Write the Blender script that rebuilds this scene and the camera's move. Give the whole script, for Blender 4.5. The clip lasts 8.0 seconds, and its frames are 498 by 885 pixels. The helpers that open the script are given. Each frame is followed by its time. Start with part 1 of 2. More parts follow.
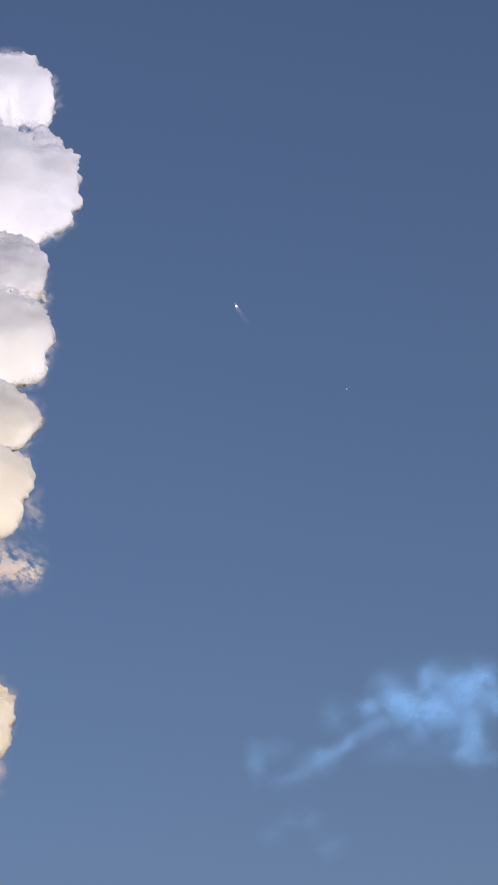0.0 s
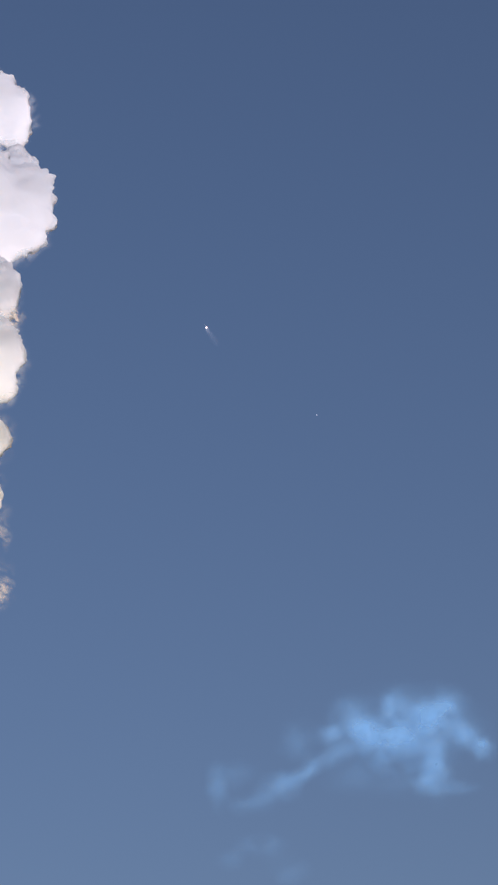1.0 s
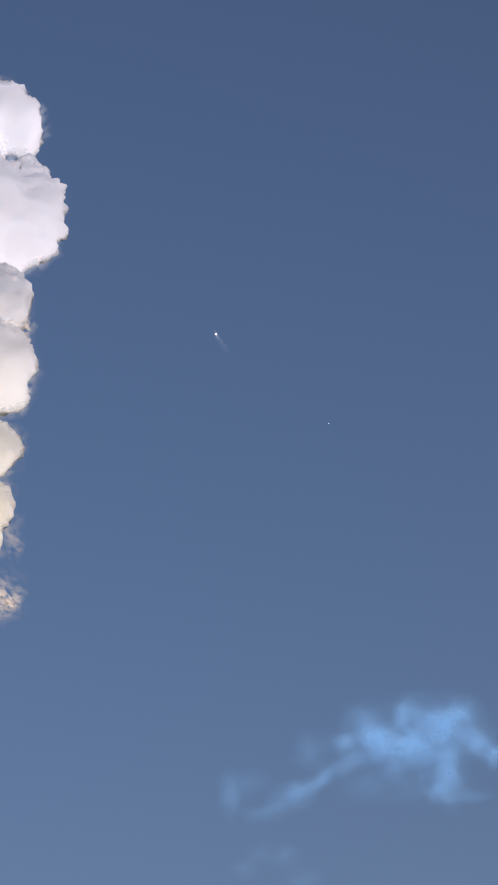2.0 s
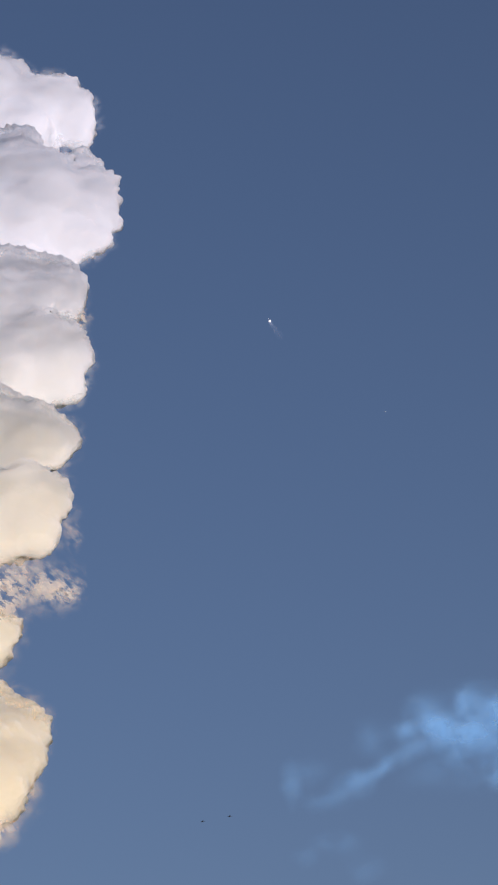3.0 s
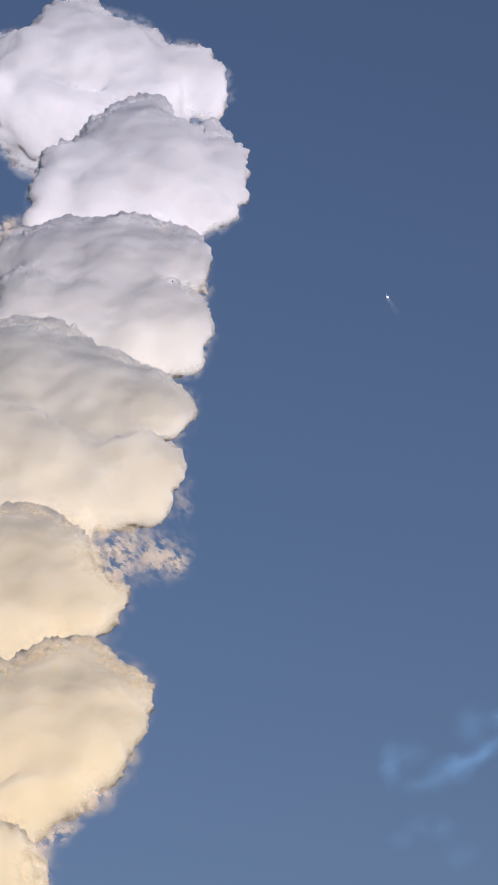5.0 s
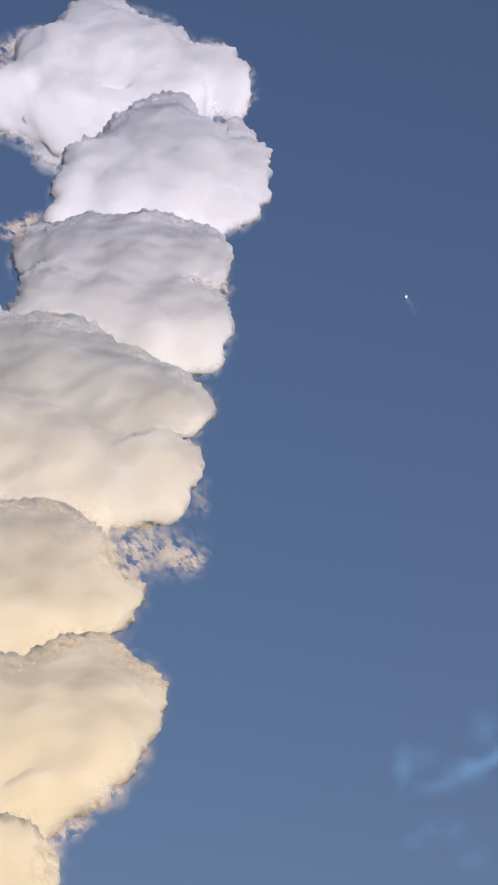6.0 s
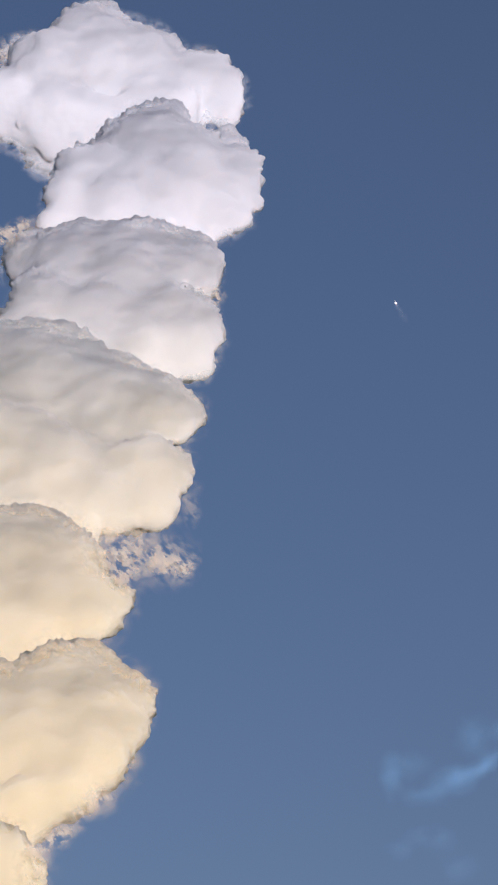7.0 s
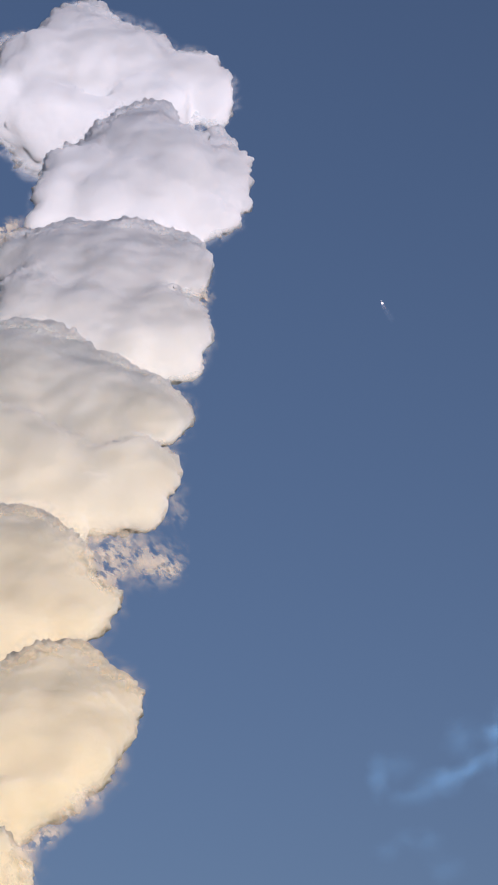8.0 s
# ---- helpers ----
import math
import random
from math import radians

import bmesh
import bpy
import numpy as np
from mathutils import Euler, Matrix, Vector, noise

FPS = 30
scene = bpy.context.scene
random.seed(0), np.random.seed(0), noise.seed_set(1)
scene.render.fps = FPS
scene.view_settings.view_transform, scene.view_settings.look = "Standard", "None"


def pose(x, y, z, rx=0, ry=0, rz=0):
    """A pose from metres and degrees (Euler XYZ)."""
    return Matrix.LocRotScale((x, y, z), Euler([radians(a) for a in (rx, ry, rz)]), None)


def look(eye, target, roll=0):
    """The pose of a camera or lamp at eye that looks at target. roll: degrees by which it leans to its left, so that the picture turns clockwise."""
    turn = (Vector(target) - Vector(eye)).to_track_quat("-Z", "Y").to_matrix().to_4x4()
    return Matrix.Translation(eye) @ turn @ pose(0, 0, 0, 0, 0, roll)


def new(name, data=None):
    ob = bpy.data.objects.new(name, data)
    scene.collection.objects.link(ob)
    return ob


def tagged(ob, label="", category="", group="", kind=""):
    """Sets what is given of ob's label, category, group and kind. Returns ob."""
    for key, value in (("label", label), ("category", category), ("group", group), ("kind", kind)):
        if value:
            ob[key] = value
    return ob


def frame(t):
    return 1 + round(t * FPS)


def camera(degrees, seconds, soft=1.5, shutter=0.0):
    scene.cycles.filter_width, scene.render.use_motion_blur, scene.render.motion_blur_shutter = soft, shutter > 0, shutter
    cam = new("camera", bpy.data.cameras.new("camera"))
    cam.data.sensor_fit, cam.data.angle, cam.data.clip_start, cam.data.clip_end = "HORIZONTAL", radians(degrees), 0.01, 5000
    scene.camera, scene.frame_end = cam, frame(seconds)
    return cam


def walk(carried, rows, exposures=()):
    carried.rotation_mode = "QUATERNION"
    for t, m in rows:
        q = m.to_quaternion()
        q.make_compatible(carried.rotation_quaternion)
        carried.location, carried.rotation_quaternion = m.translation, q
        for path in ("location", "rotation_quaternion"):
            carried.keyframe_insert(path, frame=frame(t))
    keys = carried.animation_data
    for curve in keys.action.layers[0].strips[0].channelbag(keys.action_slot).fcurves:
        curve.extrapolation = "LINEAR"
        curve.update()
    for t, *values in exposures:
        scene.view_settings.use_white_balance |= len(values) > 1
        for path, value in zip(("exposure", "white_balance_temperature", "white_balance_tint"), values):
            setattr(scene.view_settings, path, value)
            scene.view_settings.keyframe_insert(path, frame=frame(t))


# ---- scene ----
from mathutils import kdtree

cam = camera(12, 8.0, soft=2.2)
walk(cam, [
    (0.0, pose(0, 0, 1.6, 119.902, 5.802, -1.338)),
    (0.5, pose(0, 0, 1.6, 120.166, 5.516, -1.999)),
    (1.0, pose(0, 0, 1.6, 120.364, 5.076, -2.629)),
    (1.2, pose(0, 0, 1.6, 120.420, 4.950, -2.771)),
    (2.3, pose(0, 0, 1.6, 120.641, 5.194, -1.814)),
    (2.5, pose(0, 0, 1.6, 120.618, 5.239, -1.415)),
    (3.0, pose(0, 0, 1.6, 120.483, 4.983, -0.738)),
    (3.5, pose(0, 0, 1.6, 120.468, 4.635, -0.366)),
    (4.0, pose(0, 0, 1.6, 120.338, 3.775, -0.117)),
    (4.5, pose(0, 0, 1.6, 120.088, 2.341, 0.082)),
    (5.0, pose(0, 0, 1.6, 119.967, 1.126, 0.225)),
    (5.2, pose(0, 0, 1.6, 119.951, 0.737, 0.228)),
    (6.3, pose(0, 0, 1.6, 119.951, 0.046, 0.071)),
    (6.5, pose(0, 0, 1.6, 120.000, -0.000, 0.000)),
    (7.0, pose(0, 0, 1.6, 120.124, -0.120, -0.250)),
    (7.5, pose(0, 0, 1.6, 120.198, -0.175, -0.476)),
    (8.0, pose(0, 0, 1.6, 120.154, -0.148, -0.604)),
], exposures=[(0.0, 1.12, 6700, 32), (1.0, 1.08, 6700, 32), (2.5, 1.00, 6700, 32), (3.5, 0.93, 6700, 32), (4.5, 0.96, 6700, 32), (8.0, 0.96, 6700, 32)])

# ---- sky and sun: a low sun over the viewer's shoulder, to the right ----
SUN_ELEVATION, SUN_AZIMUTH = radians(1.5), radians(158.0)      # azimuth from +y towards +x
TO_SUN = Vector((math.sin(SUN_AZIMUTH) * math.cos(SUN_ELEVATION), math.cos(SUN_AZIMUTH) * math.cos(SUN_ELEVATION), math.sin(SUN_ELEVATION)))
SKY_STRENGTH = 0.15
world = bpy.data.worlds.new("sky")
scene.world = world
world.use_nodes = True
wt = world.node_tree
sky = wt.nodes.new("ShaderNodeTexSky")
sky.sky_type, sky.sun_disc = "NISHITA", False
sky.sun_elevation, sky.sun_rotation = SUN_ELEVATION, SUN_AZIMUTH
sky.air_density, sky.dust_density, sky.ozone_density = 1.0, 1.7, 2.4
scene.cycles.transparent_max_bounces = 32
wt.links.new(sky.outputs[0], wt.nodes["Background"].inputs["Color"])
wt.nodes["Background"].inputs["Strength"].default_value = SKY_STRENGTH

sun = new("sun", bpy.data.lights.new("sun", "SUN"))
sun.data.energy, sun.data.angle, sun.data.color = 1.44, radians(0.53), (0.80, 0.95, 1.0)
sun.matrix_world = look(TO_SUN * 100, (0, 0, 0))


# ---- materials ----
def material(name):
    m = bpy.data.materials.new(name)
    m.use_nodes = True
    return m, m.node_tree, m.node_tree.nodes["Principled BSDF"]


def node(tree, kind, values=(), **links):
    n = tree.nodes.new("ShaderNode" + kind)
    for key, value in values:
        n.inputs[key].default_value = value
    for key, out in links.items():
        tree.links.new(out, n.inputs[int(key[1:])])
    return n


def math_node(tree, operation, a, b=None, clamp=False):
    n = tree.nodes.new("ShaderNodeMath")
    n.operation, n.use_clamp = operation, clamp
    for i, v in enumerate((a, b)):
        if v is None:
            continue
        if isinstance(v, (int, float)):
            n.inputs[i].default_value = v
        else:
            tree.links.new(v, n.inputs[i])
    return n.outputs[0]


def ramp(tree, value, low, high, to_low=0.0, to_high=1.0):
    n = tree.nodes.new("ShaderNodeMapRange")
    n.interpolation_type = "SMOOTHSTEP"
    tree.links.new(value, n.inputs[0])
    for i, v in enumerate((low, high, to_low, to_high)):
        n.inputs[i + 1].default_value = v
    return n.outputs[0]


def fractal(tree, vector, scale, detail=4.0, rough=0.55):
    n = node(tree, "TexNoise", [("Scale", scale), ("Detail", detail), ("Roughness", rough)])
    tree.links.new(vector, n.inputs["Vector"])
    return n.outputs[0]


def sunlit_vapour_colour(tree, place):
    """White above to cream below, the low sun's warmth painted in; mottled a little."""
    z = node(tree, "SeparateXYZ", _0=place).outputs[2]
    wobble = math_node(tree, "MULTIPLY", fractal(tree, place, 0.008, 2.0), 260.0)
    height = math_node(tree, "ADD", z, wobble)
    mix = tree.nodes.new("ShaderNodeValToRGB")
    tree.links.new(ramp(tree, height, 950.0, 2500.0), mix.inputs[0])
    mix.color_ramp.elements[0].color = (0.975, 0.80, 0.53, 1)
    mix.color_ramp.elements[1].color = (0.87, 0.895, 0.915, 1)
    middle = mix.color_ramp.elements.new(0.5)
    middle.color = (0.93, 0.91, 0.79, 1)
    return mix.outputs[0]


def soft_normal(tree):
    """Light sinks into vapour, so that the fine knobs shade less than the billow that carries them."""
    broad = tree.nodes.new("ShaderNodeAttribute")
    broad.attribute_name = "broad"
    return broad.outputs["Vector"]


def cloud_material():
    m, tree, b = material("dense_vapour")
    place = node(tree, "NewGeometry").outputs["Position"]
    tree.links.new(sunlit_vapour_colour(tree, place), b.inputs["Base Color"])
    b.inputs["Roughness"].default_value = 1.0
    b.inputs["Specular IOR Level"].default_value = 0.0
    b.inputs["Subsurface Weight"].default_value = 0.7
    b.inputs["Subsurface Radius"].default_value = (1.0, 1.0, 1.0)
    b.inputs["Subsurface Scale"].default_value = 18.0
    curdled = node(tree, "Bump", [("Strength", 0.45), ("Distance", 14.0)])
    tree.links.new(fractal(tree, place, 0.022, 1.6, 0.45), curdled.inputs["Height"])
    tree.links.new(soft_normal(tree), curdled.inputs["Normal"])
    tree.links.new(curdled.outputs[0], b.inputs["Normal"])
    return m


def veil_material(name, colour_of, scale, low, high, stretch=(1, 1, 1), lean=0, tinted=False, detail=4.0):
    """Fleecy vapour, as thick as the mesh's own density says."""
    m, tree, b = material(name)
    place = node(tree, "NewGeometry").outputs["Position"]
    colour = sunlit_vapour_colour(tree, place) if tinted else None
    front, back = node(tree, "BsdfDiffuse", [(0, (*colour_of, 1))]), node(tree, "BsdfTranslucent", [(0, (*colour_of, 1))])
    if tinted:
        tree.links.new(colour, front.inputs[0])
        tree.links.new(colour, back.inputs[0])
    for lit in (front, back):                                  # so thin that light reaches it alike from all sides
        if tinted:
            tree.links.new(soft_normal(tree), lit.inputs["Normal"])
            continue
        tree.links.new(node(tree, "CombineXYZ", [(0, TO_SUN.x), (1, TO_SUN.y), (2, TO_SUN.z)]).outputs[0], lit.inputs["Normal"])
    both = node(tree, "MixShader", [(0, 0.2)], _1=front.outputs[0], _2=back.outputs[0])
    clear = node(tree, "BsdfTransparent")
    bent = tree.nodes.new("ShaderNodeMapping")
    bent.vector_type = "TEXTURE"
    bent.inputs["Rotation"].default_value = (0, radians(lean), 0)
    bent.inputs["Scale"].default_value = stretch
    tree.links.new(place, bent.inputs[0])
    fleece = ramp(tree, fractal(tree, bent.outputs[0], scale, detail, 0.55), low, high)
    density = tree.nodes.new("ShaderNodeAttribute")
    density.attribute_name = "fleece"
    alpha = math_node(tree, "MULTIPLY", fleece, density.outputs["Fac"], True)
    mix = node(tree, "MixShader", _0=alpha, _1=clear.outputs[0], _2=both.outputs[0])
    tree.links.new(mix.outputs[0], tree.nodes["Material Output"].inputs["Surface"])
    return m


def glow_material(name, colour, strength):
    m, tree, b = material(name)
    b.inputs["Base Color"].default_value = (*colour, 1)
    b.inputs["Emission Color"].default_value = (*colour, 1)
    b.inputs["Emission Strength"].default_value = strength
    return m


def ground_material():
    m, tree, b = material("dry_grassland")
    place = node(tree, "NewGeometry").outputs["Position"]
    mix = tree.nodes.new("ShaderNodeValToRGB")
    tree.links.new(fractal(tree, place, 0.01, 8.0), mix.inputs[0])
    mix.color_ramp.elements[0].position, mix.color_ramp.elements[1].position = 0.35, 0.68
    mix.color_ramp.elements[0].color, mix.color_ramp.elements[1].color = (0.06, 0.08, 0.03, 1), (0.20, 0.16, 0.09, 1)
    tree.links.new(mix.outputs[0], b.inputs["Base Color"])
    b.inputs["Roughness"].default_value = 0.95
    return m


VAPOUR = cloud_material()
BLUE_VEIL = veil_material("blue_veil", (0.27, 0.62, 0.98), 0.024, 0.14, 0.64, detail=2.5)
HAZE = veil_material("edge_haze", (1, 1, 1), 0.08, 0.34, 0.64, (1, 1, 1), 0, True)
RAGGED = veil_material("ragged_vapour", (0.95, 0.82, 0.62), 0.15, 0.42, 0.57, (1.0, 1.0, 2.0), -40)
EXHAUST = veil_material("pale_exhaust", (0.75, 0.82, 0.95), 0.05, 0.1, 0.6)
FLAME = glow_material("white_hot_flame", (1.0, 0.98, 0.96), 0.55)
SPARK = glow_material("faint_point_of_light", (0.85, 0.9, 1.0), 0.3)
GROUND = ground_material()


# ---- noise and meshes ----
_rng = np.random.RandomState(7)
_perm = np.tile(_rng.permutation(256), 3)
_grads = _rng.normal(size=(256, 3))
_grads /= np.linalg.norm(_grads, axis=1)[:, None]


def wave(p):
    """Smooth gradient noise of n x 3 places, about -0.7 to 0.7."""
    i = np.floor(p).astype(int)
    f = p - i
    i &= 255
    u = f * f * f * (f * (f * 6 - 15) + 10)
    total = 0
    for dx in (0, 1):
        for dy in (0, 1):
            for dz in (0, 1):
                h = _perm[_perm[_perm[i[:, 0] + dx] + i[:, 1] + dy] + i[:, 2] + dz]
                dot = (_grads[h] * (f - (dx, dy, dz))).sum(1)
                w = (u[:, 0] if dx else 1 - u[:, 0]) * (u[:, 1] if dy else 1 - u[:, 1]) * (u[:, 2] if dz else 1 - u[:, 2])
                total = total + w * dot
    return total


def normals_of(co, quads):
    """Vertex normals of a mesh of quads."""
    face = np.cross(co[quads[:, 2]] - co[quads[:, 0]], co[quads[:, 3]] - co[quads[:, 1]])
    out = np.zeros_like(co)
    for k in range(4):
        for a in range(3):
            out[:, a] += np.bincount(quads[:, k], face[:, a], len(co))
    return out / np.maximum(np.linalg.norm(out, axis=1), 1e-9)[:, None]


def mesh_of(name, co, faces, mat):
    me = bpy.data.meshes.new(name)
    me.from_pydata(co.tolist() if isinstance(co, np.ndarray) else co, [], faces.tolist() if isinstance(faces, np.ndarray) else faces)
    me.polygons.foreach_set("use_smooth", [True] * len(me.polygons))
    me.materials.append(mat)
    me.update()
    return me


def part(name, me, parent, label=""):
    ob = new(name, me)
    ob.parent = parent
    return tagged(ob, label)


def ball(subdivisions):
    bm = bmesh.new()
    bmesh.ops.create_icosphere(bm, subdivisions=subdivisions, radius=1.0)
    co = np.array([v.co[:] for v in bm.verts])
    tris = np.array([[v.index for v in f.verts] for f in bm.faces])
    bm.free()
    return co, tris


BALL = ball(3)


def field_of(balls, step, melt):
    """How far each point of a grid lies outside the balls, which melt into one another."""
    b = np.array(balls, dtype=float)
    low, high = (b[:, :3] - b[:, 3:]).min(0) - 30, (b[:, :3] + b[:, 3:]).max(0) + 30
    axes = [np.arange(low[a], high[a], step) for a in range(3)]
    total = np.zeros([len(a) for a in axes], dtype=np.float32)
    for x, y, z, r in balls:
        d2 = ((axes[0] - x) ** 2)[:, None, None] + ((axes[1] - y) ** 2)[None, :, None] + ((axes[2] - z) ** 2)[None, None, :]
        total += np.exp(np.clip((r - np.sqrt(d2)) / melt, -40, 40)).astype(np.float32)
    return -melt * np.log(total + 1e-30), low


def budded(field, low, step, knobs):
    """Set small knobs on the skin of a field."""
    axes = [low[a] + step * np.arange(field.shape[a]) for a in range(3)]
    for x, y, z, r in knobs:
        box = tuple(slice(*np.searchsorted(axes[a], (c - r - 8, c + r + 8))) for a, c in enumerate((x, y, z)))
        near = [axes[a][box[a]] for a in range(3)]
        d2 = ((near[0] - x) ** 2)[:, None, None] + ((near[1] - y) ** 2)[None, :, None] + ((near[2] - z) ** 2)[None, None, :]
        here, knob = field[box], np.sqrt(d2) - r
        blend = np.clip(0.5 + (knob - here) / 9.0, 0, 1)
        field[box] = knob + (here - knob) * blend - 4.5 * blend * (1 - blend)
    return field


def skin_of(field, low, step):
    """The surface on which a field is nought, as quads facing outwards."""
    inside = field < 0
    shape = np.array(field.shape) - 1
    counted = np.zeros(shape, dtype=np.int8)
    total = np.zeros((*shape, 3), dtype=np.float32)
    cell = lambda off, span=(1, 1, 1): tuple(slice(o, o + n) for o, n in zip(off, shape))
    for axis in range(3):
        others = [a for a in range(3) if a != axis]
        for p in (0, 1):
            for q in (0, 1):
                off = [0, 0, 0]
                off[others[0]], off[others[1]] = p, q
                end = list(off)
                end[axis] = 1
                a, b = field[cell(off)], field[cell(end)]
                cut = inside[cell(off)] != inside[cell(end)]
                t = np.where(cut, a / np.where(cut, a - b, 1), 0)
                counted += cut
                total[..., axis] += np.where(cut, t, 0)
                total[..., others[0]] += cut * p
                total[..., others[1]] += cut * q
    live = counted > 0
    number = np.full(shape, -1)
    number[live] = np.arange(live.sum())
    co = (np.argwhere(live) + total[live] / counted[live][:, None]) * step + low
    quads = []
    for axis in range(3):
        u, v = (axis + 1) % 3, (axis + 2) % 3
        first, second = [slice(None)] * 3, [slice(None)] * 3
        first[axis], second[axis] = slice(0, -1), slice(1, None)
        a, b = inside[tuple(first)], inside[tuple(second)]
        for leaving in (True, False):
            at = np.argwhere((a & ~b) if leaving else (~a & b))
            at = at[(at[:, u] > 0) & (at[:, v] > 0) & (at[:, u] < shape[u]) & (at[:, v] < shape[v])]
            ring = []
            for du, dv in ((1, 1), (0, 1), (0, 0), (1, 0)) if leaving else ((1, 1), (1, 0), (0, 0), (0, 1)):
                i = at.copy()
                i[:, u] -= du
                i[:, v] -= dv
                ring.append(number[i[:, 0], i[:, 1], i[:, 2]])
            quads.append(np.stack(ring, 1))
    return co, np.concatenate(quads)


def smoothed(co, quads, times):
    """Melt the creases between the balls."""
    here = quads.ravel()
    there = np.roll(quads, 1, axis=1).ravel()
    ends, starts = np.concatenate([here, there]), np.concatenate([there, here])
    count = np.bincount(ends, minlength=len(co))[:, None]
    for _ in range(times):
        mean = np.stack([np.bincount(ends, co[starts, a], len(co)) for a in range(3)], 1) / count
        co = 0.4 * co + 0.6 * mean
    return co


def rolled(co, foot, crest, back):
    """A billow's broad form for shading normals only: crest rolled back to shade grey."""
    v = np.clip((co[:, 2] - foot) / (crest - foot), 0, None)
    out = co.copy()
    out[:, 1] += back * v ** 2.2
    return out


def broad_normals(co, core, core_normals):
    """The way outwards of the smooth core under each point of the knobbly skin."""
    tree = kdtree.KDTree(len(core))
    for i, p in enumerate(core):
        tree.insert(p, i)
    tree.balance()
    near = np.array([tree.find(p)[1] for p in co])
    return core_normals[near]


def attribute(me, name, kind, values):
    me.attributes.new(name, kind, "POINT").data.foreach_set("vector" if kind == "FLOAT_VECTOR" else "value", values.ravel())


SWELLS = ((95.0, 20.0, False), (46.0, 14.0, False), (24.0, 6.0, False))
CURDS = ((24.0, 8.0), (12.0, 8.0), (6.5, 4.5))
KNOBS = ((14.0, 1.5, True), (7.0, 1.0, True))


def boiled(field, low, step, shift, waves):
    """Let the skin of a field swell in and out, smoothly or in knobs with sharp creases."""
    near = np.argwhere(np.abs(field) < 32)
    p = near * step + low + shift
    push = 0
    for size, amount, hard in waves:
        v = wave(p / size)
        push = push + amount * (np.sqrt(v * v + 0.012) * 2 - 0.5 if hard else v)
    field[near[:, 0], near[:, 1], near[:, 2]] -= push.astype(np.float32)
    return field


# ---- the ground, far below the view ----
def ground_sheet():
    rings, spokes = [0, 30, 120, 400, 1200, 3000, 4900], 48
    co, faces = [(0, 0, 0)], []
    for r in rings[1:]:
        for k in range(spokes):
            a = 2 * math.pi * k / spokes
            h = wave(np.array([[r * math.cos(a) / 700 + 5, r * math.sin(a) / 700 + 5, 0.5]]))[0] * min(6.0, r * 0.005)
            co.append((r * math.cos(a), r * math.sin(a), h))
    for k in range(spokes):
        faces.append((0, 1 + k, 1 + (k + 1) % spokes))
    for i in range(len(rings) - 2):
        a, b = 1 + i * spokes, 1 + (i + 1) * spokes
        for k in range(spokes):
            j = (k + 1) % spokes
            faces.append((a + k, b + k, b + j, a + j))
    ob = new("ground", mesh_of("ground", co, faces, GROUND))
    tagged(ob, "flat dry grassland reaching to the horizon", "ground", kind="structure")


ground_sheet()

# ---- the towering cloud ----
cloud = new("cumulus_cloud")
cloud.location = (-160, 2400, 700)
tagged(cloud, "towering cumulus cloud, white above and cream below, in low sun", "cloud")


HAZY = []


SLANT = Vector((0.0, math.cos(radians(30)), math.sin(radians(30))))        # the storeys lean over along this line


def leaned(co, foot, crest, back, middle):
    """Press a billow into a thick slab that stands across the slant, and let it lean away more and more towards its crest."""
    v = np.clip((co[:, 2] - foot) / (crest - foot), 0, None)
    base = np.array(cloud.location)
    along = (co + base) @ np.array(SLANT)
    grow = (middle + (along - middle) * 0.32) / along + back * v * v / (co[:, 1] + base[1])
    return (co + base) * grow[:, None] - base


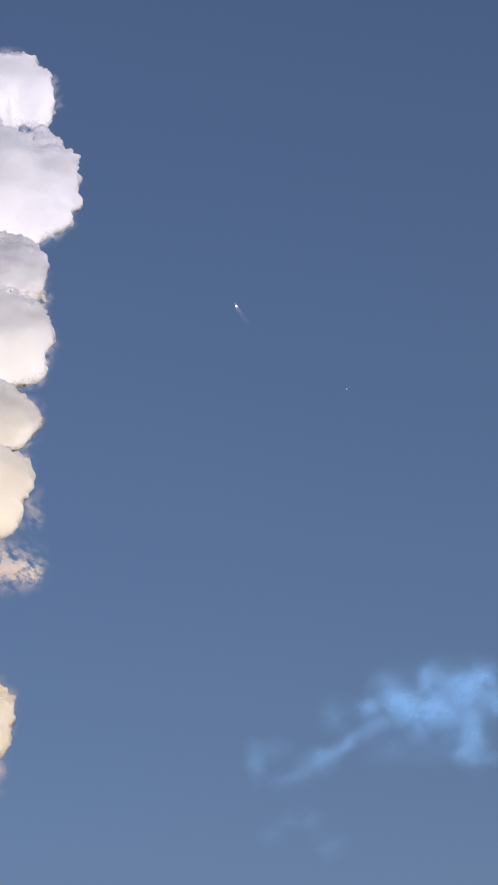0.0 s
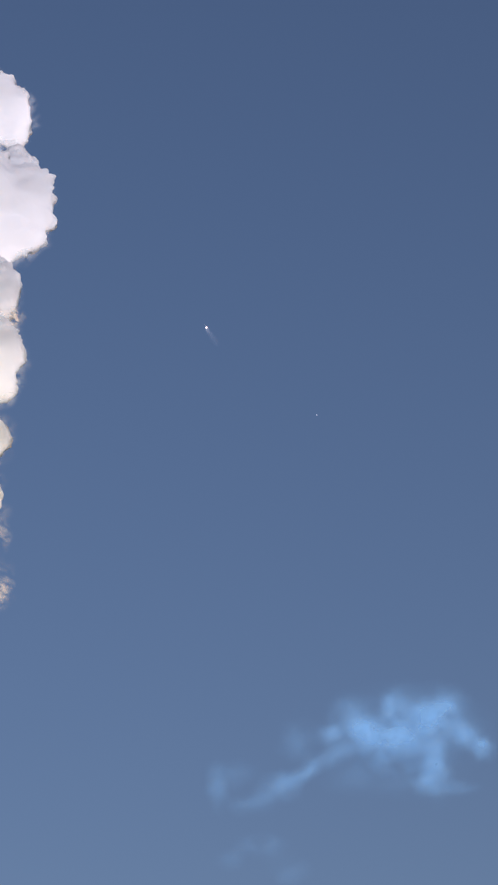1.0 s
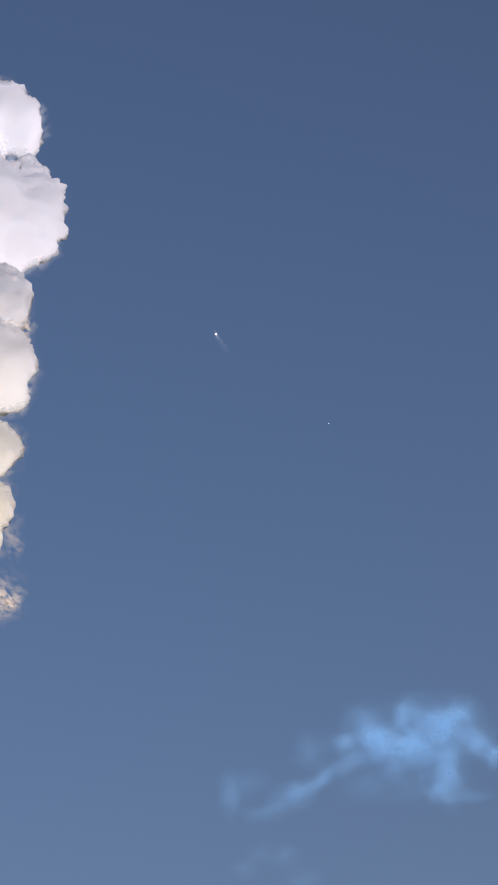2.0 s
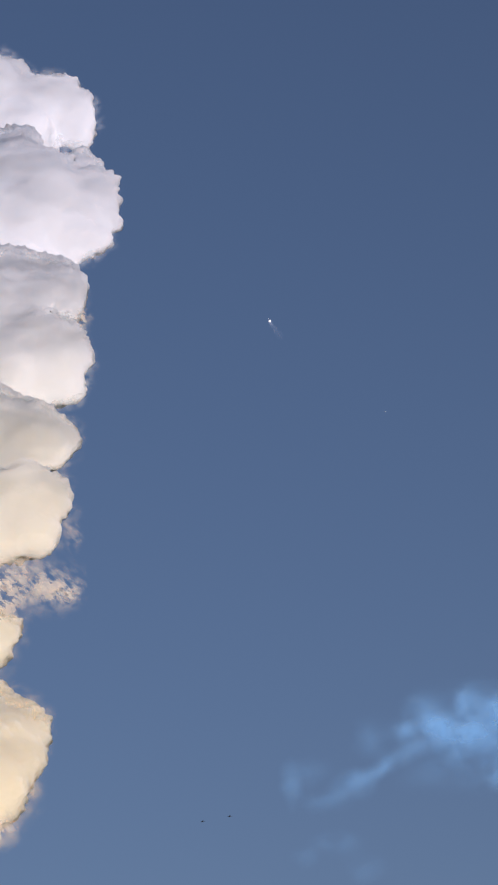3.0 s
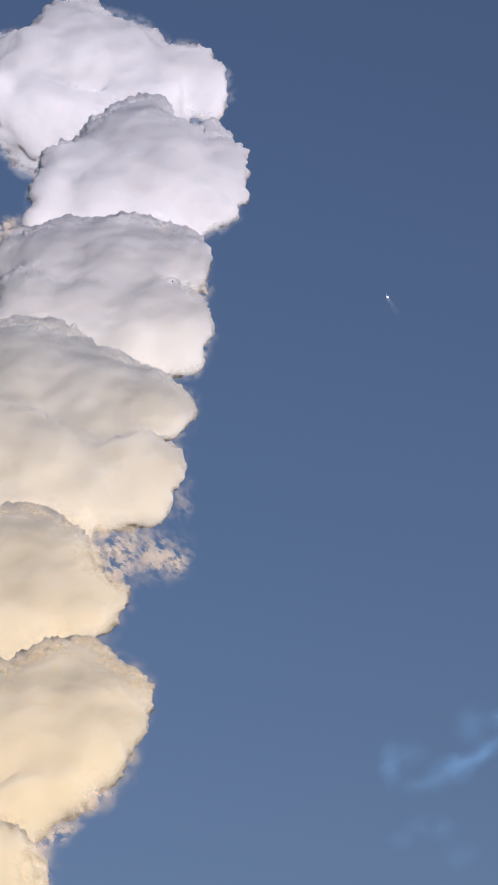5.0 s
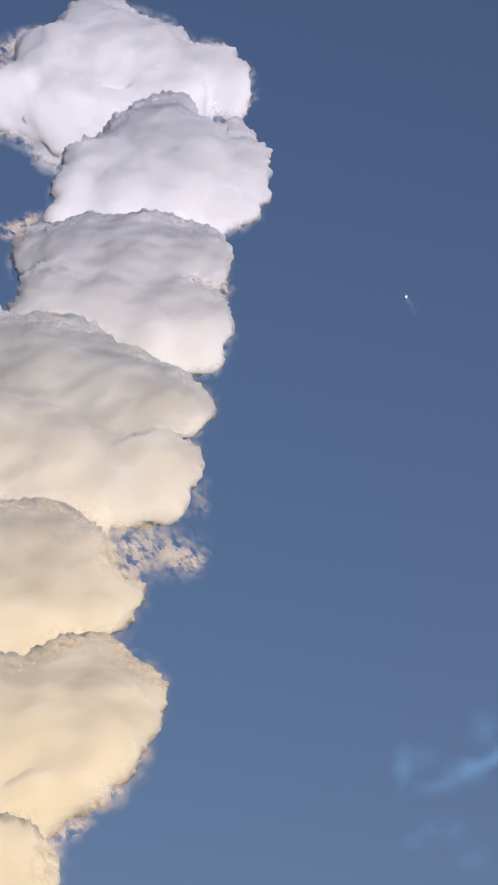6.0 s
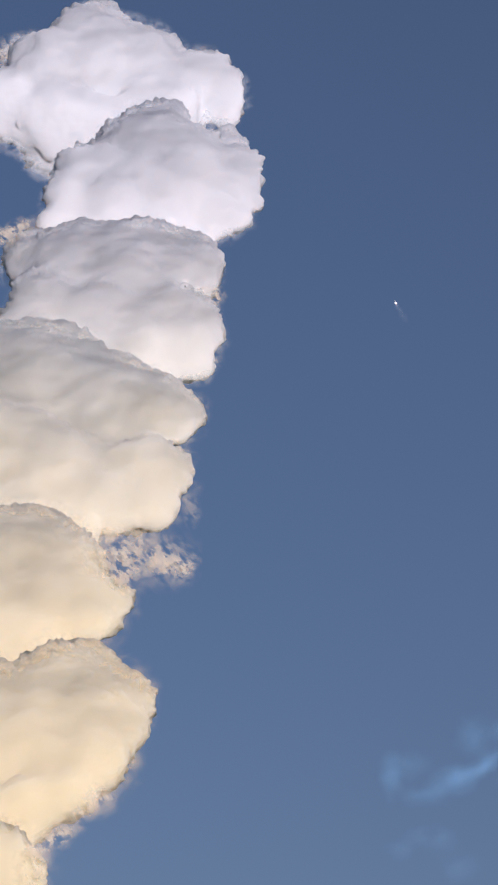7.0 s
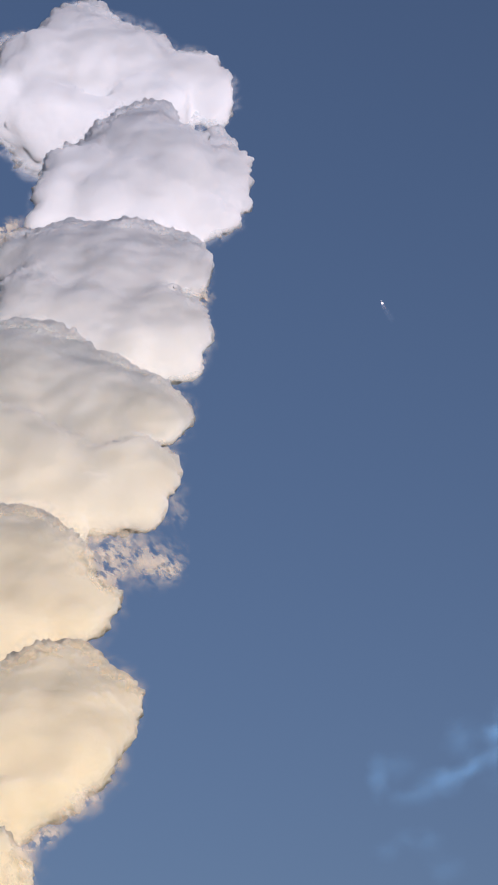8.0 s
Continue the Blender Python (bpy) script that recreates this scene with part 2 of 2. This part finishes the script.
def billow(balls, seed, label, back, roll, scale, lively, knobs=1700, step=2.5, melt=11.0):
    """One storey of the cloud: a smooth core melted together from large balls, with knobs budding on its sides and crest."""
    rng = np.random.RandomState(seed)
    balls = [(x, y, z, r * 0.96 - 4.0) for x, y, z, r in balls]
    shift = np.array((seed * 310.0 + 3000.0, 4000.0, 4000.0))
    swells = [(size * scale, amount * scale * lively, hard) for size, amount, hard in SWELLS]
    crumbs = [(size * scale, amount * scale, hard) for size, amount, hard in KNOBS]
    step *= scale
    field, low = field_of(balls, 6.0, melt)
    core, core_quads = skin_of(boiled(field, low, 6.0, shift, swells), low, 6.0)
    outward = normals_of(core, core_quads)
    field, low = field_of(balls, step, melt)
    field = boiled(field, low, step, shift, swells)
    buds = []
    for i in rng.choice(np.flatnonzero(np.abs(outward[:, 1]) < 0.5), knobs):
        r = rng.uniform(1.5, 3.4) ** 2 * scale
        buds.append((*(core[i] - outward[i] * r * rng.uniform(0.25, 0.7)), r))
    field = budded(field, low, step, buds)
    co, quads = skin_of(boiled(field, low, step, shift, crumbs), low, step)
    foot, crest = core[:, 2].min() + 40, core[:, 2].max()
    co = smoothed(co, quads, 2)
    for _ in range(3):                                                  # fill the deepest creases
        sunk = ((co - smoothed(co, quads, 10)) * normals_of(co, quads)).sum(1)
        fill = np.clip((-sunk - 0.5 * scale) / scale, 0, 1)[:, None]
        co = co + (smoothed(co, quads, 12) - co) * fill
    middle = float(((core + np.array(cloud.location)) @ np.array(SLANT)).mean())
    co, core = leaned(smoothed(co, quads, 1), foot, crest, back, middle), leaned(core, foot, crest, back, middle)
    plain = broad_normals(co, core, normals_of(smoothed(core, core_quads, 10), core_quads))
    soft = smoothed(rolled(core, foot, crest, roll), core_quads, 14)
    outward = normals_of(soft, core_quads)
    outward[:, 2] += 0.75 * wave((core + shift) / 85.0) + 0.35 * wave((core + shift) / 38.0)      # shallow dents and swellings
    outward[:, 2] = np.where(outward[:, 2] < 0, outward[:, 2] * 0.35, outward[:, 2])      # shading normals turned towards level, to brighten the undersides
    outward /= np.linalg.norm(outward, axis=1)[:, None]
    broad = broad_normals(co, core, outward)
    fine = normals_of(co, quads)
    proud = ((co - smoothed(co, quads, 14)) * fine).sum(1)              # above nought on knobs, below in creases
    lively_here = np.clip((proud + 0.9) / 1.2, 0, 1) * (0.1 + 0.9 * np.clip((0.64 - np.abs(plain @ np.array(SLANT))) / 0.35, 0, 1))
    lively_here *= np.clip(0.85 + 1.0 * wave((co + shift) / 55.0), 0.3, 1.3)      # knobbly here, smooth there
    away = plain + fine
    away /= np.maximum(np.linalg.norm(away, axis=1), 0.4)[:, None]
    for size, amount in CURDS:
        v = wave((co + shift) / (size * scale))
        co = co + away * (lively_here * amount * scale * (np.sqrt(v * v + 0.004) * 2 - 0.45))[:, None]
    co = smoothed(co, quads, 1)
    fine = smoothed(fine, quads, 8)
    fine /= np.maximum(np.linalg.norm(fine, axis=1), 1e-6)[:, None]
    share = np.clip(((plain * fine).sum(1) - 0.15) / 0.5, 0, 1)[:, None] * 0.93
    broad = broad * share + fine * (1 - share)
    broad /= np.linalg.norm(broad, axis=1)[:, None]
    me = mesh_of("billow", co, quads, VAPOUR)
    attribute(me, "broad", "FLOAT_VECTOR", broad)
    body = part("billow", me, cloud, label)
    b = np.array(balls, dtype=float)
    HAZY.append((body, np.concatenate([leaned(b[:, :3], foot, crest, back, middle), b[:, 3:]], 1), core, outward))


billow([(-79, 742, 1857, 105), (-171, 719, 1809, 75), (-234, 719, 1749, 70), (-138, 712, 1697, 84), (-10, 730, 1847, 81), (69, 725, 1808, 59),
        (117, 730, 1799, 36), (28, 718, 1743, 75), (-99, 718, 1917, 50), (-323, 757, 1773, 76), (-200, 709, 1852, 43), (-62, 712, 1657, 88),
        (30, 710, 1644, 74),
        (120, 728, 1780, 37), (135, 728, 1798, 24), (97, 728, 1840, 28), (122, 728, 1751, 20)], 1, "bright white top of the cloud", 110, 340, 1.18, 1.00)
billow([(13, 508, 1500, 85), (-62, 486, 1433, 68), (-101, 463, 1380, 40), (82, 498, 1453, 68), (135, 503, 1451, 48), (146, 486, 1396, 32),
        (41, 478, 1385, 63), (125, 509, 1509, 36), (142, 469, 1348, 23), (-25, 461, 1352, 50), (119, 469, 1360, 34), (-40, 474, 1301, 71),
        (43, 474, 1300, 67), (-106, 456, 1319, 37)], 2, "white billow with a grey crest", 150, 400, 1.09, 1.00)
billow([(14, 267, 1110, 77), (-71, 264, 1127, 61), (-127, 280, 1142, 39), (-147, 279, 1128, 20), (67, 266, 1119, 58), (104, 263, 1112, 29),
        (-20, 236, 1017, 60), (62, 240, 1011, 56), (93, 219, 975, 28), (102, 210, 937, 19), (-97, 246, 1042, 53), (88, 231, 1031, 31),
        (27, 216, 951, 44), (78, 212, 947, 29), (-55, 233, 936, 63), (13, 221, 903, 55), (-125, 249, 990, 52), (102, 212, 935, 15), (106, 218, 972, 10), (103, 225, 1008, 13)], 3, "white billow with a grey crest", 180, 460, 1.00, 0.80)
billow([(-82, -4, 766, 87), (0, -15, 727, 73), (57, -29, 719, 41), (97, -22, 725, 16), (-178, 5, 795, 81), (70, -57, 620, 29),
        (37, -38, 616, 59), (-47, -41, 615, 71), (-121, -29, 659, 78), (81, -62, 639, 15), (62, -75, 563, 23), (11, -78, 565, 33),
        (-208, -14, 667, 79), (79, -30, 712, 30), (-80, -60, 532, 60), (-158, -42, 548, 70), (-27, -86, 518, 34)], 4, "wide off-white billow with a grey crest", 210, 640, 0.90, 0.70)
billow([(-52, -204, 436, 56), (-7, -225, 422, 28), (8, -241, 366, 24), (34, -232, 371, 17), (15, -255, 337, 15), (-36, -228, 359, 46),
        (-111, -201, 425, 65), (-92, -229, 340, 51), (-168, -199, 399, 64), (-56, -231, 301, 51), (-124, -224, 298, 57)], 5, "cream billow at the cloud's waist", 110, 190, 0.82, 0.60)
billow([(1, -435, 176, 51), (50, -432, 169, 31), (32, -450, 134, 43), (-20, -448, 113, 60), (-84, -433, 147, 66), (34, -481, 97, 27),
        (12, -500, 58, 24), (-23, -502, 42, 29), (-95, -462, 55, 54), (24, -428, 213, 15), (-50, -506, 13, 29)], 6, "smooth yellow-cream billow at the foot", 160, 70, 0.74, 0.45)
billow([(-43, -494, 7, 23), (-29, -506, -27, 19), (-68, -495, -13, 33), (-21, -502, -16, 10), (-74, -499, -64, 37), (-38, -513, -68, 26)], 7, "ragged cream underside", 20, 20, 0.72, 0.80)


# ---- thin veils ----
def veil(name, parent, lobes, step, mat, seed, curl, depth, y=0.0, label=""):
    """A thin body of vapour that swells where its lobes (x, z, wide, high, lean, density) overlap and ends in a feathered rim."""
    lobes = np.array(lobes, dtype=float)
    pad = 1.6 * np.maximum(lobes[:, 2], lobes[:, 3])
    xs = np.arange((lobes[:, 0] - pad).min(), (lobes[:, 0] + pad).max(), step)
    zs = np.arange((lobes[:, 1] - pad).min(), (lobes[:, 1] + pad).max(), step)
    gx, gz = [g.ravel() for g in np.meshgrid(xs, zs)]
    flat = np.stack([gx, np.full_like(gx, seed * 13.7), gz], 1) + 3000.0
    wx = gx + curl * (wave(flat / (curl * 4)) + 0.5 * wave(flat / (curl * 1.7) + 9)) * 1.4
    wz = gz + curl * (wave(flat / (curl * 4) + 40) + 0.5 * wave(flat / (curl * 1.7) + 70)) * 1.4
    clear = np.ones_like(gx)
    for x, z, wide, high, lean, density in lobes:
        c, s = math.cos(radians(lean)), math.sin(radians(lean))
        u, v = ((wx - x) * c + (wz - z) * s) / wide, ((wz - z) * c - (wx - x) * s) / high
        clear *= 1 - density * np.exp(-(u * u + v * v) * 1.1)
    thick = np.clip((1 - clear) - 0.015, 0, 1)
    alpha = 1 - np.sqrt(1 - np.minimum(thick, 0.995))
    middle = y + depth * 1.5 * wave(flat / (curl * 6) + 20)
    half = depth * thick + 0.02
    n, w = len(gx), len(xs)
    co = np.concatenate([np.stack([gx, middle - half, gz], 1), np.stack([gx, middle + half, gz], 1)])
    i = np.arange(n).reshape(len(zs), w)[:-1, :-1].ravel()
    i = i[(thick[i] + thick[i + 1] + thick[i + w] + thick[i + w + 1]) > 0.002]
    front = np.stack([i, i + 1, i + w + 1, i + w], 1)
    faces = np.concatenate([front, front[:, ::-1] + n])
    used, faces = np.unique(faces, return_inverse=True)
    me = mesh_of(name, co[used], faces.reshape(-1, 4), mat)
    attribute(me, "fleece", "FLOAT", np.concatenate([alpha, alpha])[used])
    return part(name, me, parent, label)


def edge_haze(balls, body, core, outward):
    """Thin haze in which the edge of a billow dissolves."""
    b = np.array(balls, dtype=float)
    step = 3.5
    xs = np.arange((b[:, 0] - b[:, 3]).min() - 35, (b[:, 0] + b[:, 3]).max() + 35, step)
    zs = np.arange((b[:, 2] - b[:, 3]).min() - 35, (b[:, 2] + b[:, 3]).max() + 35, step)
    gx, gz = [g.ravel() for g in np.meshgrid(xs, zs)]
    flat = np.stack([gx, np.zeros_like(gx), gz], 1) + 900.0
    wx, wz = gx + 16 * wave(flat / 40) + 9 * wave(flat / 17), gz + 16 * wave(flat / 40 + 60) + 9 * wave(flat / 17 + 30)
    weight, away = np.zeros_like(gx), np.zeros_like(gx)
    for x, y, z, r in b:
        w = np.exp(np.clip((r - np.hypot(wx - x, (wz - z) * 0.85)) / 9.0, -40, 40))
        weight += w
        away += w * y
    out = -9.0 * np.log(weight)
    thick = np.clip((15.0 - out) / 20.0, 0, 1) ** 1.5 * 0.75
    thick *= np.clip((out + 20.0) / 16.0, 0, 1)                # none in front of the body
    thick[weight < 1e-9] = 0
    middle = away / weight
    n, w = len(gx), len(xs)
    co = np.concatenate([np.stack([gx, middle - 3 * thick, gz], 1), np.stack([gx, middle + 3 * thick + 0.05, gz], 1)])
    i = np.arange(n).reshape(len(zs), w)[:-1, :-1].ravel()
    i = i[(thick[i] + thick[i + w + 1] > 0.004) & (out[i] > -22)]
    front = np.stack([i, i + 1, i + w + 1, i + w], 1)
    used, faces = np.unique(np.concatenate([front, front[:, ::-1] + n]), return_inverse=True)
    me = mesh_of("haze", co[used], faces.reshape(-1, 4), HAZE)
    attribute(me, "fleece", "FLOAT", np.tile(1 - np.sqrt(1 - thick), 2)[used])
    attribute(me, "broad", "FLOAT_VECTOR", broad_normals(co[used], core, outward) * 0.45 + np.array(TO_SUN))
    part("haze", me, body, "faint haze along the dissolving edge")


for body, balls, core, outward in HAZY:
    edge_haze(balls, body, core, outward)

# the dissolving shreds beside the cloud's waist
shreds = new("cloud_shred")
shreds.location = (-100, 2190, 1130)
tagged(shreds, "dissolving shred of cream cloud, ragged and see-through", "cloud")
veil("wisp", shreds, [(-24, 7, 31, 25, 10, 0.9), (-27, -18, 23, 16, 20, 0.88)], 2.0, RAGGED, 3, 8.0, 6.0, 0.0, "fibrous inner part of the shred")
veil("wisp", shreds, [(15, 5, 28, 21, 15, 0.92), (35, 0, 14, 11, 10, 0.88)], 2.0, RAGGED, 4, 8.0, 6.0, 14.0, "fibrous outer tip of the shred")

# torn wisps that stand off from the billows
for k, (x, y, z, lobes) in enumerate([
        (-58, 2400, 1304, [(0, 0, 8, 16, 0, 0.4), (-6, 10, 6, 9, 20, 0.35)]),
        (-38, 2680, 1782, [(0, 4, 9, 12, 0, 0.9), (-8, -10, 8, 10, 10, 0.7)]),
        (-325, 2720, 1918, [(0, 0, 24, 12, 15, 0.85), (14, 12, 18, 9, 25, 0.75), (-8, -12, 14, 12, 0, 0.8)]),
        (-67, 3180, 2607, [(0, 0, 16, 20, -20, 0.75), (14, -14, 16, 14, -30, 0.8), (-18, 8, 14, 12, 0, 0.6)]),
        (-407, 3180, 2613, [(0, 0, 40, 22, 10, 0.85), (34, 22, 30, 20, 20, 0.85), (20, -30, 26, 20, 0, 0.8), (-10, -40, 30, 20, 0, 0.7)]),
        (-122, 1905, 756, [(0, 0, 16, 9, 40, 0.85), (-12, -10, 14, 8, 40, 0.8)]),
        (-151, 1900, 721, [(0, 0, 16, 9, 40, 0.85), (-14, -12, 14, 9, 40, 0.85)]),
        (-174, 1890, 699, [(0, 0, 13, 12, 10, 0.85), (2, -16, 9, 12, 0, 0.8)])]):
    wisp = veil("wisp", cloud, lobes, 2.0, RAGGED, 30 + k, 6.0, 5.0, 0.0, "torn see-through wisp at the cloud's edge")
    wisp.location = Vector((x, y, z)) - cloud.location

# the thin blue cloud
wisps = new("blue_wisp_cloud")
wisps.location = (444, 3500, 1469)
tagged(wisps, "thin glowing-blue veil of vapour, torn and fading out", "cloud")
veil("veil", wisps, [
    (87, 22, 54, 28, -5, 0.80), (148, 52, 42, 34, -5, 0.75), (88, 68, 17, 28, -5, 0.60), (174, 72, 19, 22, -5, 0.60), (37, 39, 32, 23, 5, 0.70),
    (-15, 32, 20, 16, 5, 0.50), (143, -24, 20, 47, -5, 0.60), (124, -59, 22, 14, -5, 0.50), (196, 20, 25, 18, -35, 0.55), (222, -5, 19, 14, -20, 0.70),
    (-56, -24, 27, 11, 30, 0.35), (-112, -54, 29, 19, 15, 0.28), (-206, -43, 14, 30, -5, 0.28),
    (-87, -40, 34, 11, 27, 0.28), (-141, -71, 34, 11, 7, 0.15), (-9, 0, 37, 16, 25, 0.30), (60, 3, 29, 22, -5, 0.40)],
    3.0, BLUE_VEIL, 1, 8.0, 8.0, 0.0, "bright torn core of the veil")
veil("veil", wisps, [
    (20, 89, 21, 24, -5, 0.30), (178, -51, 27, 11, -5, 0.25), (-174, -4, 29, 21, 5, 0.14), (-152, -60, 32, 14, -5, 0.16), (-65, 44, 27, 31, 15, 0.18),
    (-141, -128, 34, 18, -5, 0.15), (-196, -147, 22, 14, -5, 0.12), (-102, -175, 26, 22, -5, 0.14), (12, -20, 44, 28, -5, 0.12), (92, -15, 54, 34, -5, 0.20),
    (121, 52, 95, 57, -5, 0.30)],
    4.5, BLUE_VEIL, 2, 9.0, 7.0, 50.0, "faint outer haze of the veil")


# ---- the climbing rocket and the still point of light ----
def turned(profile, sides=20):
    """A body turned about z from rows of (radius, height)."""
    co = [(r * math.cos(2 * math.pi * k / sides), r * math.sin(2 * math.pi * k / sides), h) for r, h in profile for k in range(sides)]
    faces = [(i * sides + k, i * sides + (k + 1) % sides, (i + 1) * sides + (k + 1) % sides, (i + 1) * sides + k)
             for i in range(len(profile) - 1) for k in range(sides)]
    faces += [tuple(range(sides))[::-1], tuple(range((len(profile) - 1) * sides, len(profile) * sides))]
    return co, faces


rocket = new("rocket")
tagged(rocket, "distant climbing rocket, a white-hot flame with a pale exhaust tail", "rocket")
paint, paint_tree, paint_b = material("white_hull_paint")
paint_b.inputs["Base Color"].default_value = (0.8, 0.8, 0.8, 1)
paint_b.inputs["Roughness"].default_value = 0.5
part("hull", mesh_of("hull", *turned([(0.35, 0.0), (0.35, 3.6), (0.28, 4.2), (0.13, 4.7), (0.03, 4.9)]), paint), rocket, "slim white hull")
part("nozzle", mesh_of("nozzle", *turned([(0.31, -0.45), (0.21, -0.15), (0.15, 0.0)]), paint), rocket)
part("flame", mesh_of("flame", *turned([(0.2, -4.8), (1.0, -4.3), (1.8, -3.2), (2.0, -2.2), (1.6, -1.0), (0.3, -0.45)]), FLAME), rocket, "white-hot flame")
veil("exhaust", rocket, [(0.3, -7.5, 2.6, 5, 0, 0.24), (1.5, -17, 4, 9, 4, 0.08), (4.0, -34, 7, 14, 8, 0.05)], 1.0, EXHAUST, 5, 2.0, 2.5, 0.0, "pale fading exhaust tail")

star = new("distant_spark", mesh_of("distant_spark", BALL[0] * 0.75, BALL[1], SPARK))
star.location = (491.7, 3700.0, 2218.7)
tagged(star, "tiny faint point of light in the blue sky", "light")


# ---- two small birds that dart across low in the view ----
def feather_material():
    m, tree, b = material("sooty_feathers")
    place = tree.nodes.new("ShaderNodeTexCoord").outputs["Object"]
    mix = tree.nodes.new("ShaderNodeValToRGB")
    tree.links.new(fractal(tree, place, 60.0, 3.0), mix.inputs[0])
    mix.color_ramp.elements[0].color, mix.color_ramp.elements[1].color = (0.02, 0.02, 0.022, 1), (0.06, 0.055, 0.05, 1)
    tree.links.new(mix.outputs[0], b.inputs["Base Color"])
    b.inputs["Roughness"].default_value = 0.8
    return m


def small_bird(feathers):
    """A slim bird that flies towards -x, on long swept wings."""
    bird = new("bird")
    tagged(bird, "small dark bird in fast level flight, wings spread", "bird", "two darting birds")
    co, faces = turned([(0.002, -0.085), (0.011, -0.07), (0.016, -0.03), (0.014, 0.02), (0.007, 0.06), (0.003, 0.075)], 10)
    part("body", mesh_of("body", [(h, x, y) for x, y, h in co], faces, feathers), bird)
    for side in (1, -1):
        ribs = [(-0.035, 0.012, 0.045), (-0.03, 0.05, 0.04), (-0.012, 0.10, 0.028), (0.025, 0.15, 0.012), (0.05, 0.175, 0.003)]
        co = [(x + chord * k / 2, side * y, 0.004 + 0.12 * y + (0.003 if k == 1 else 0.0) + top)
              for top in (0.0, 0.0025) for x, y, chord in ribs for k in range(3)]
        grid = [(r * 3 + k, r * 3 + k + 1, r * 3 + k + 4, r * 3 + k + 3) for r in range(4) for k in range(2)]
        rim = [0, 1, 2, 5, 8, 11, 14, 13, 12, 9, 6, 3]
        faces = [q[::-1] for q in grid] + [tuple(i + 15 for i in q) for q in grid]
        faces += [(a, b, b + 15, a + 15) for a, b in zip(rim, rim[1:] + rim[:1])]
        part("wing", mesh_of("wing", co, faces, feathers), bird)
    co = [(x, y, z) for z in (0.0, 0.003) for x, y in ((0.06, -0.006), (0.11, -0.02), (0.095, 0.0), (0.11, 0.02), (0.06, 0.006))]
    faces = [(4, 3, 2, 1, 0), (5, 6, 7, 8, 9)] + [(i, (i + 1) % 5, (i + 1) % 5 + 5, i + 5) for i in range(5)]
    part("tail", mesh_of("tail", co, faces, feathers), bird, "short forked tail")
    for piece in bird.children:
        piece.data.transform(Matrix.Scale(0.7, 4))
    return bird


FEATHERS = feather_material()
birds = [small_bird(FEATHERS), small_bird(FEATHERS)]


def motions():
    walk(rocket, [(t, pose(x, 3700, z, 8, -20, 0)) for t, x, z in (
        (0.0, 307.3, 2418.9), (1.0, 304.2, 2423.8), (2.0, 301.0, 2429.3), (3.0, 297.8, 2434.8), (4.0, 294.7, 2439.7), (5.0, 291.5, 2444.7), (6.0, 288.2, 2449.2), (7.0, 284.8, 2453.4), (8.0, 281.3, 2457.1))])
    for bird, rows in zip(birds, (
            ((0.0, 71.05, 33.69), (2.0, 24.73, 27.98), (4.0, -21.58, 22.28), (6.0, -67.90, 16.58), (8.0, -114.22, 10.87)),
            ((0.0, 71.98, 33.78), (2.0, 25.53, 28.07), (4.0, -20.91, 22.36), (6.0, -67.35, 16.65), (8.0, -113.80, 10.94)))):
        walk(bird, [(t, pose(x, 60, z, 12, 0, 0)) for t, x, z in rows])


motions()
